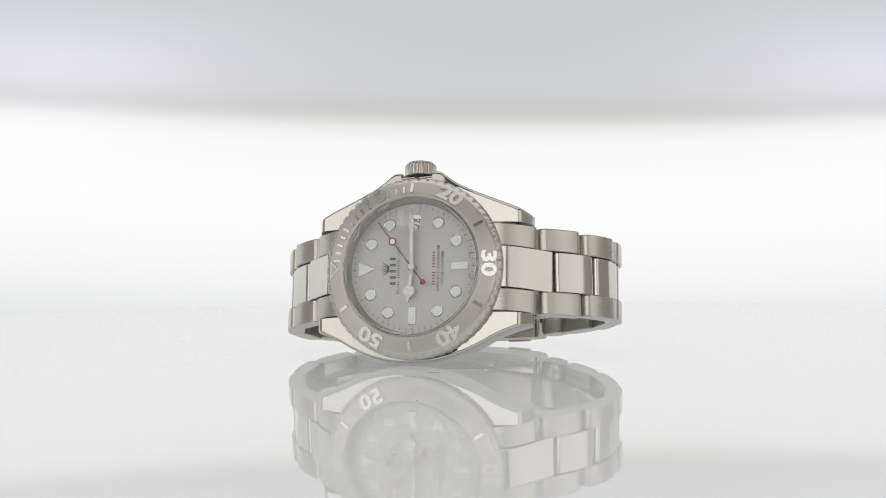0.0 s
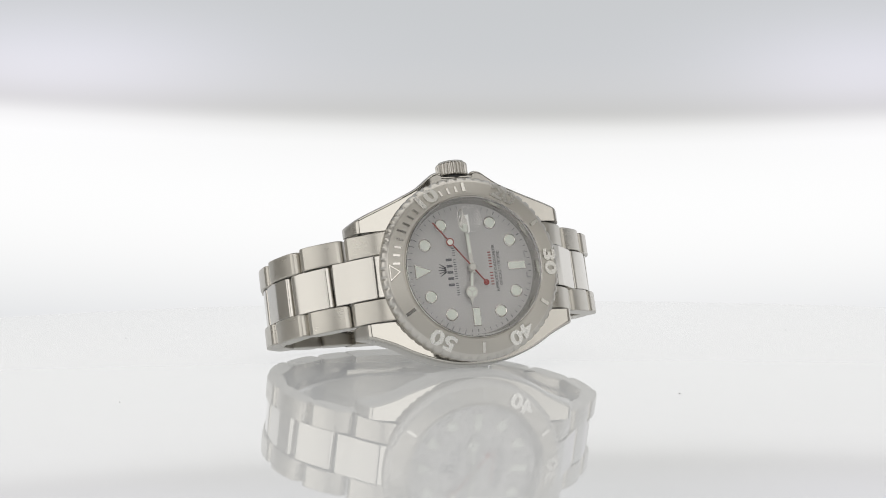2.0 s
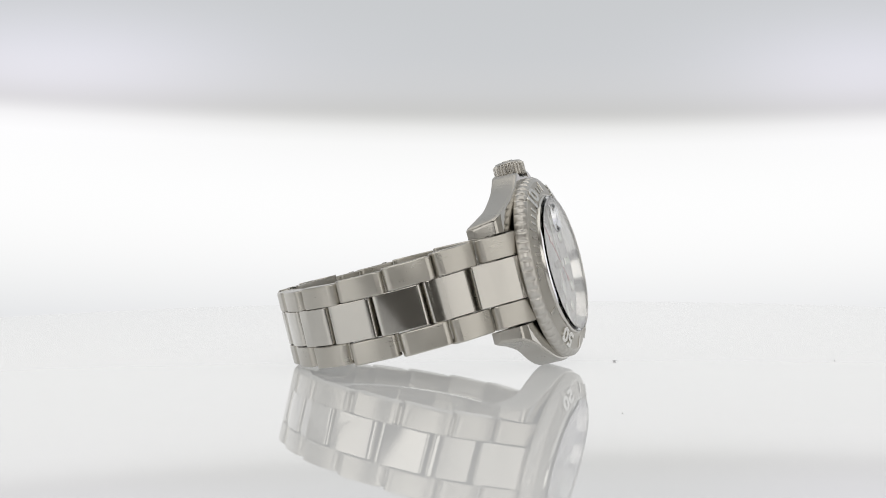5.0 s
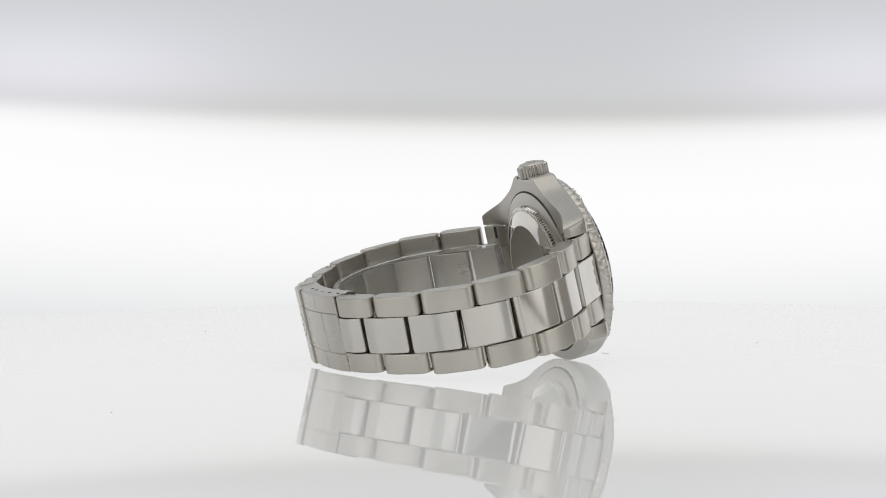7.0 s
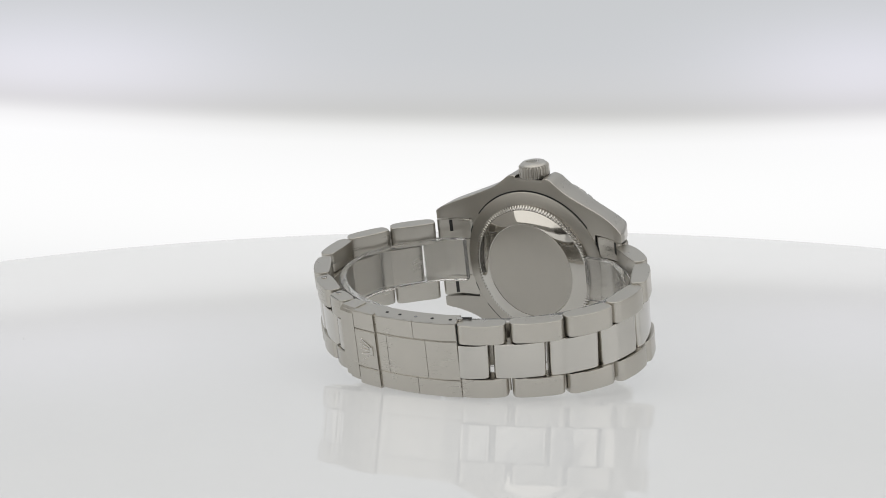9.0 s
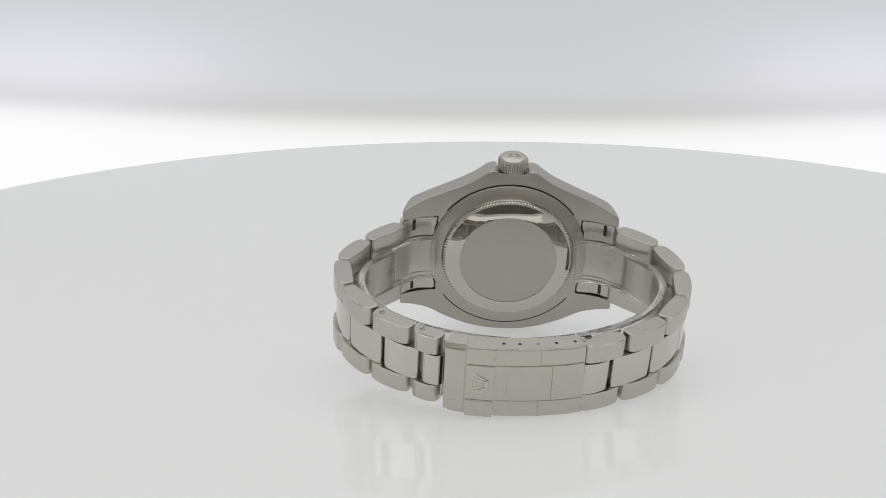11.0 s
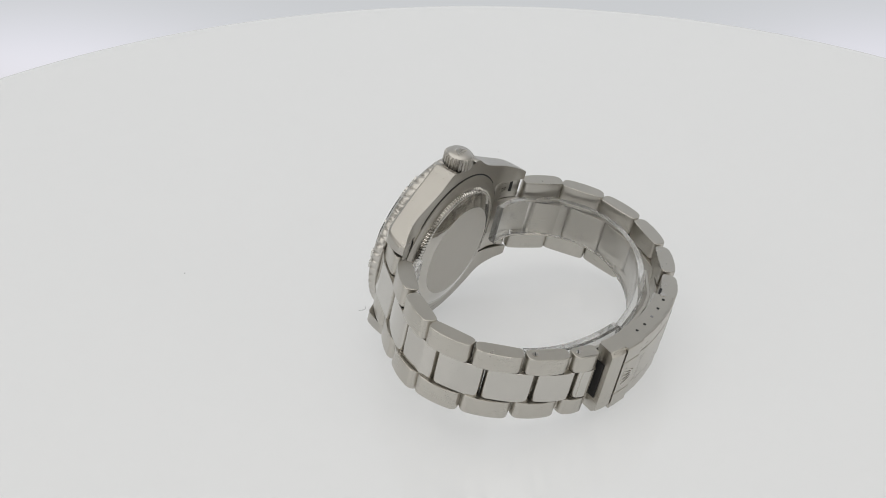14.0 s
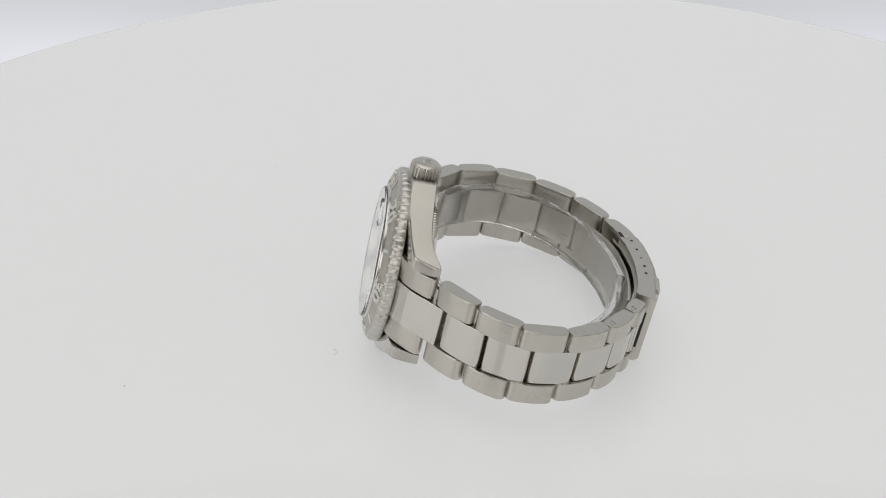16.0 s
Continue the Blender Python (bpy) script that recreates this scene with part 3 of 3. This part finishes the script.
def build_bracelet(watch):
    sides = {}
    low = [(23.0, -8.3), (21.5, -7.3), (19.5, -6.7), (16.2, -6.4)]
    for side, table in ((-1, SIDE_12), (1, SIDE_6)):
        pts = spine(table)
        # the polished middle of the end piece carries the links of this side
        arc = [(16.2, -0.6), (18.3, -0.95), (20.4, -2.1), (22.4, -3.9)] + ([(25.0, -7.2), (28.0, -11.0)] if side > 0 else [(24.7, -6.3), (27.6, -9.0)])
        bracelet = part("bracelet_half", end_section(arc, [(26.3, -12.9) if side > 0 else (26.3, -11.0)] + low, side), polished, watch, "three-row steel bracelet half, brushed with polished centre links")
        smooth(bracelet, 32)
        bracelet.data.materials.append(brushed)
        for p in bracelet.data.polygons:
            if p.normal.z < 0.2:
                p.material_index = 1
        sides[side] = bracelet
        n = len(pts) - 1
        for k, p in enumerate(pts):
            if not k:
                continue
            inward = CENTRE - p
            inward.y = 0
            c = p + inward.normalized() * 1.8
            w = width(p.z) / 2 - 1.0
            pin = disc(0.42, -w, w, 10, 0.05)
            part("link_pin", pin, brushed, bracelet, m=Matrix.Translation(c * MM) @ pose(0, 0, 0, -90))
        for k in range(n):
            a, b = pts[k], pts[k + 1]
            mid = (a + b) / 2
            m = link_frame(a, b, mid - CENTRE)
            length = (b - a).length
            half = width(mid.z) / 2
            sec = link_section(length, 3.1, 1.0, 0.75, -0.15)
            for s in (1, -1):
                smooth(part("outer_link", slab(sec, min(s * half, s * half * 0.475), max(s * half, s * half * 0.475), m, 0.35), brushed, bracelet), 32)
            # the middle row sits a quarter of a link further on
            a2, b2 = along(pts, k + 0.33), along(pts, min(n, k + 1.33))
            if k == n - 1 and side > 0:
                b2 = Vector((15.2, drift(-55.8), -55.8))
            m2 = link_frame(a2, b2, mid - CENTRE)
            sec2 = link_section((b2 - a2).length, 2.9, 0.95, 0.52, 0.0, 0.8)
            link = smooth(part("center_link", slab(sec2, -half * 0.46, half * 0.46, m2, 0.2), polished, bracelet), 32)
            link.data.materials.append(brushed)
            outward = (m2.to_3x3() @ Vector((0, 0, 1))).normalized()
            for p in link.data.polygons:
                if p.normal.dot(outward) < 0.3:
                    p.material_index = 1
    # end pieces between the lugs
    for s in (1, -1):
        bracelet = sides[s]
        arc = [(16.2, -0.9), (18.0, -1.3), (20.0, -2.4), (22.0, -4.0)] + ([(24.0, -6.4), (25.2, -8.2), (24.0, -9.5)] if s > 0 else [(23.7, -5.6), (24.9, -7.0), (24.0, -8.6)])
        ident = Matrix.Diagonal((s, 1, 1, 1))
        for v0, v1 in ((4.6, 9.45), (-9.45, -4.6)):
            smooth(part("end_link", slab(rounded(arc + low, 0.9, 3), v0, v1, ident, 0.3), brushed, bracelet), 32)
        for v in (7.7, -7.7):
            slot = part("slot", bar(-0.5, 0.5, -1.4, 1.4, 0, 0.12, 0.03), dark, bracelet)
            slot.matrix_local = Matrix.Translation((s * 21.6 * MM, v * MM, -7.34 * MM)) @ pose(0, 0, 0, 180, s * 33.7, 0)
    # screws that show on the edge of the last links
    bracelet, pts = sides[1], spine(SIDE_6)
    for d in (4.15, 5.2):
        p = along(pts, d)
        inw = (CENTRE - p)
        inw.y = 0
        p = p + inw.normalized() * 1.7 + Vector((0, width(p.z) / 2, 0))
        scr = smooth(part("screw", disc(0.62, -0.3, 0.12, 20, 0.06), polished, bracelet, m=Matrix.Translation(p * MM) @ pose(0, 0, 0, -90)))
        part("screw_slot", bar(-0.6, 0.6, -0.1, 0.1, 0.1, 0.14, 0.01), dark, scr, m=Matrix.Translation(p * MM) @ pose(0, 0, 0, -90, 0, 0) @ pose(0, 0, 0, 0, 0, 40))


def cut(points, u0, u1, steps=6):
    """The stretch of a curve between two values of u."""
    out = []
    for k in range(steps + 1):
        u = u0 + (u1 - u0) * k / steps
        for (a, wa), (b, wb) in zip(points, points[1:]):
            if min(a, b) - 1e-6 <= u <= max(a, b) + 1e-6:
                out.append((u, wa + (wb - wa) * (u - a) / (b - a)))
                break
    return out


def build_clasp(watch):
    h = 8.05
    clasp = smooth(part("clasp", arc_slab(cut(CLASP, -13.25, 14.3, 18), 4.6, -h, h, -0.14), brushed, watch, "brushed steel folding clasp, closed"), 30)
    for u0, u1 in ((-13.2, -4.15), (-4.05, 4.8)):
        for v0, v1 in ((-h, -4.3), (4.3, h)):
            smooth(part("cover_panel", arc_slab(cut(CLASP, u0, u1), 0.5, v0, v1, 0.05, 0.12), brushed, clasp), 30)
    for u0, u1 in ((-13.2, -6.65), (-6.55, 2.45), (2.55, 4.8)):
        smooth(part("cover_panel", arc_slab(cut(CLASP, u0, u1), 0.5, -4.2, 4.2, 0.1, 0.12), brushed, clasp), 30)
    for v0, v1 in ((-h, -4.3), (-4.22, 4.22), (4.3, h)):
        smooth(part("flip_lock", arc_slab(cut(CLASP, 5.2, 10.7), 0.6, v0 - (0.25 if v0 == -h else 0), v1 + (0.25 if v1 == h else 0), 0.45, 0.2), brushed, clasp), 30)
    # Dark strips paint the shade in the clasp's gaps.
    part("lock_gap", arc_slab(cut(CLASP, 4.85, 5.15, 2), 0.5, -h + 0.1, h - 0.1, -0.2, 0.05), dark, clasp)
    part("lock_gap", arc_slab(cut(CLASP, -13.5, -13.3, 2), 0.5, -h + 0.1, h - 0.1, -0.3, 0.03), dark, clasp)
    part("lock_gap", arc_slab(cut(CLASP, 10.75, 11.0, 2), 0.5, -h + 0.1, h - 0.1, -0.2, 0.05), dark, clasp)
    smooth(part("clasp_end", arc_slab(cut(CLASP, 11.05, 15.1), 4.1, -h, h + 0.2, 0.25, 0.95), brushed, clasp), 30)
    # A dark plate on the end face paints the hollow's shade.
    part("clasp_opening", bar(-1.05, 1.05, -4.5, 4.5, 0, 0.12, 0.02), dark, clasp, "dark plate painting the shade in the clasp's hollow end", Matrix.Translation((14.6 * MM, drift(-56) * MM, -55.8 * MM)) @ pose(0, 0, 0, 0, 73.5, 0))
    e = Vector((7.9, drift(-57.8), -59.2))
    m = Matrix.Translation(e * MM) @ pose(0, 0, 0, 180, -8, 0)
    emblem = part("emblem", bar(-1.75, -1.15, -1.0, 1.0, -0.2, 0.65, 0.15), polished, clasp, "raised polished emblem", m)
    for k in range(5):
        f = m @ Matrix.Translation((-1.3 * MM, 0.42 * (k - 2) * MM, 0)) @ pose(0, 0, 0, 0, 0, 15 * (k - 2))
        part("prong", bar(0, 2.5, -0.14, 0.14, -0.2, 0.6, 0.12), polished, emblem, m=f)
        smooth(part("prong_tip", disc(0.3, -0.2, 0.68, 12, 0.15, 2.75, 0), polished, emblem, m=f))
    for k, u in enumerate((3.45, 0.2, -3.5, -7.2, -11.05)):
        w0 = cut(CLASP, u, u + 0.01, 1)[0][1]
        w = w0 + 2.4
        part("pin_hole", disc(0.36, 0, 0.06, 14, 0.02), stand_grey if k == 2 else dark, clasp, m=Matrix.Translation((u * MM, (drift(w0) + h) * MM, w * MM)) @ pose(0, 0, 0, -90))
    for u, dw in ((13.3, 3.7), (-12.6, 2.9)):
        w0 = cut(CLASP, u, u + 0.01, 1)[0][1]
        w = w0 + dw
        pin = disc(0.65, -0.2, 0.16, 18, 0.06)
        smooth(part("hinge_pin", pin, polished, clasp, m=Matrix.Translation((u * MM, (drift(w0) + h) * MM, w * MM)) @ pose(0, 0, 0, -90)))
    # Dark strip laid on the flange as the shade of a slot.
    part("clasp_slot", arc_slab([(u, w + 3.4) for u, w in cut(CLASP, -14.6, -8.6)], 0.6, h - 0.2, h + 0.03, 0, 0.02), dark, clasp, "dark strip painting the shade between cover and blade")
    # folded blades inside the cover
    inner = [(u * 0.96, w + 5.4) for u, w in cut(CLASP, -14.6, 13.2, 12)]
    inner = [(-21.5, -46.2)] + inner
    smooth(part("inner_blade", arc_slab(inner, 0.7, -3.4, 5.6, 0, 0.1), brushed, clasp, "thin folded steel blade"), 30)
    smooth(part("inner_blade", arc_slab([(u, w - 0.95) for u, w in inner[1:]], 0.45, -5.0, 6.4, 0, 0.1), polished, clasp), 30)
    return clasp


def build_sleeve():
    """The clear protective strip inside the bracelet."""
    made = []
    path12 = [(-15.4, -8.6), (-19, -8.7), (-23.2, -9.8), (-29.5, -14.9), (-33.2, -21.5), (-33.8, -28.5), (-31.5, -35.8), (-25.6, -42.9), (-18.5, -47.8), (-9, -51.6), (2, -53.2)]
    path6 = [(17.0, -8.6), (20, -9.0), (24.4, -11.6), (30.0, -17.6), (33.8, -24.5), (34.1, -30.4), (32.4, -36.8), (27.4, -43.2), (20.5, -48.2), (11, -51.6), (2, -52.6)]
    for p in (path12, path6):
        pts = []
        for a, b in zip(p, p[1:]):
            pts += [(a[0] + (b[0] - a[0]) * k / 3, a[1] + (b[1] - a[1]) * k / 3) for k in range(3)]
        pts.append(p[-1])
        for _ in range(3):
            pts = [pts[0]] + [tuple((Vector(a) + Vector(b) * 2 + Vector(c)) / 4) for a, b, c in zip(pts, pts[1:], pts[2:])] + [pts[-1]]
        ob = smooth(part("protective_strip", arc_slab(pts, 1.7, -4.4, 5.7, 0, 0.4), film, None), 40)
        ob.visible_shadow = False
        made.append(tagged(ob, "clear plastic protective strip tucked inside the steel bracelet", "protective strip", "strips in the bracelet"))
    return made


def build_watch():
    watch = empty("wristwatch")
    tagged(watch, "steel wristwatch with grey dial, lying on its side, closed bracelet", "wristwatch")
    build_case(watch)
    build_caseback(watch)
    build_bezel(watch)
    build_dial(watch)
    build_pointers(watch)
    build_crystal(watch)
    build_crown(watch)
    build_bracelet(watch)
    build_clasp(watch)
    return watch


backdrop = build_backdrop()
turntable = build_turntable()
wristwatch = build_watch()
strips = build_sleeve()

# the watch on the turntable at angle 0: it leans back on its clasp and on the side of its case
REST = Matrix(((0.99827, -0.03684, -0.04577, -0.00872), (-0.03595, 0.23343, -0.97171, -0.01891), (0.04648, 0.97167, 0.23170, 0.02123 + LIFT), (0, 0, 0, 1)))


def motions():
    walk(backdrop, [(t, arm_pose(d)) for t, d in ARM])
    walk(turntable, [(t, pose(0, 0, 0, 0, 0, a)) for t, a in TURN])
    for ob in (wristwatch, *strips):
        walk(ob, [(t, pose(0, 0, 0, 0, 0, a) @ REST) for t, a in TURN])


motions()
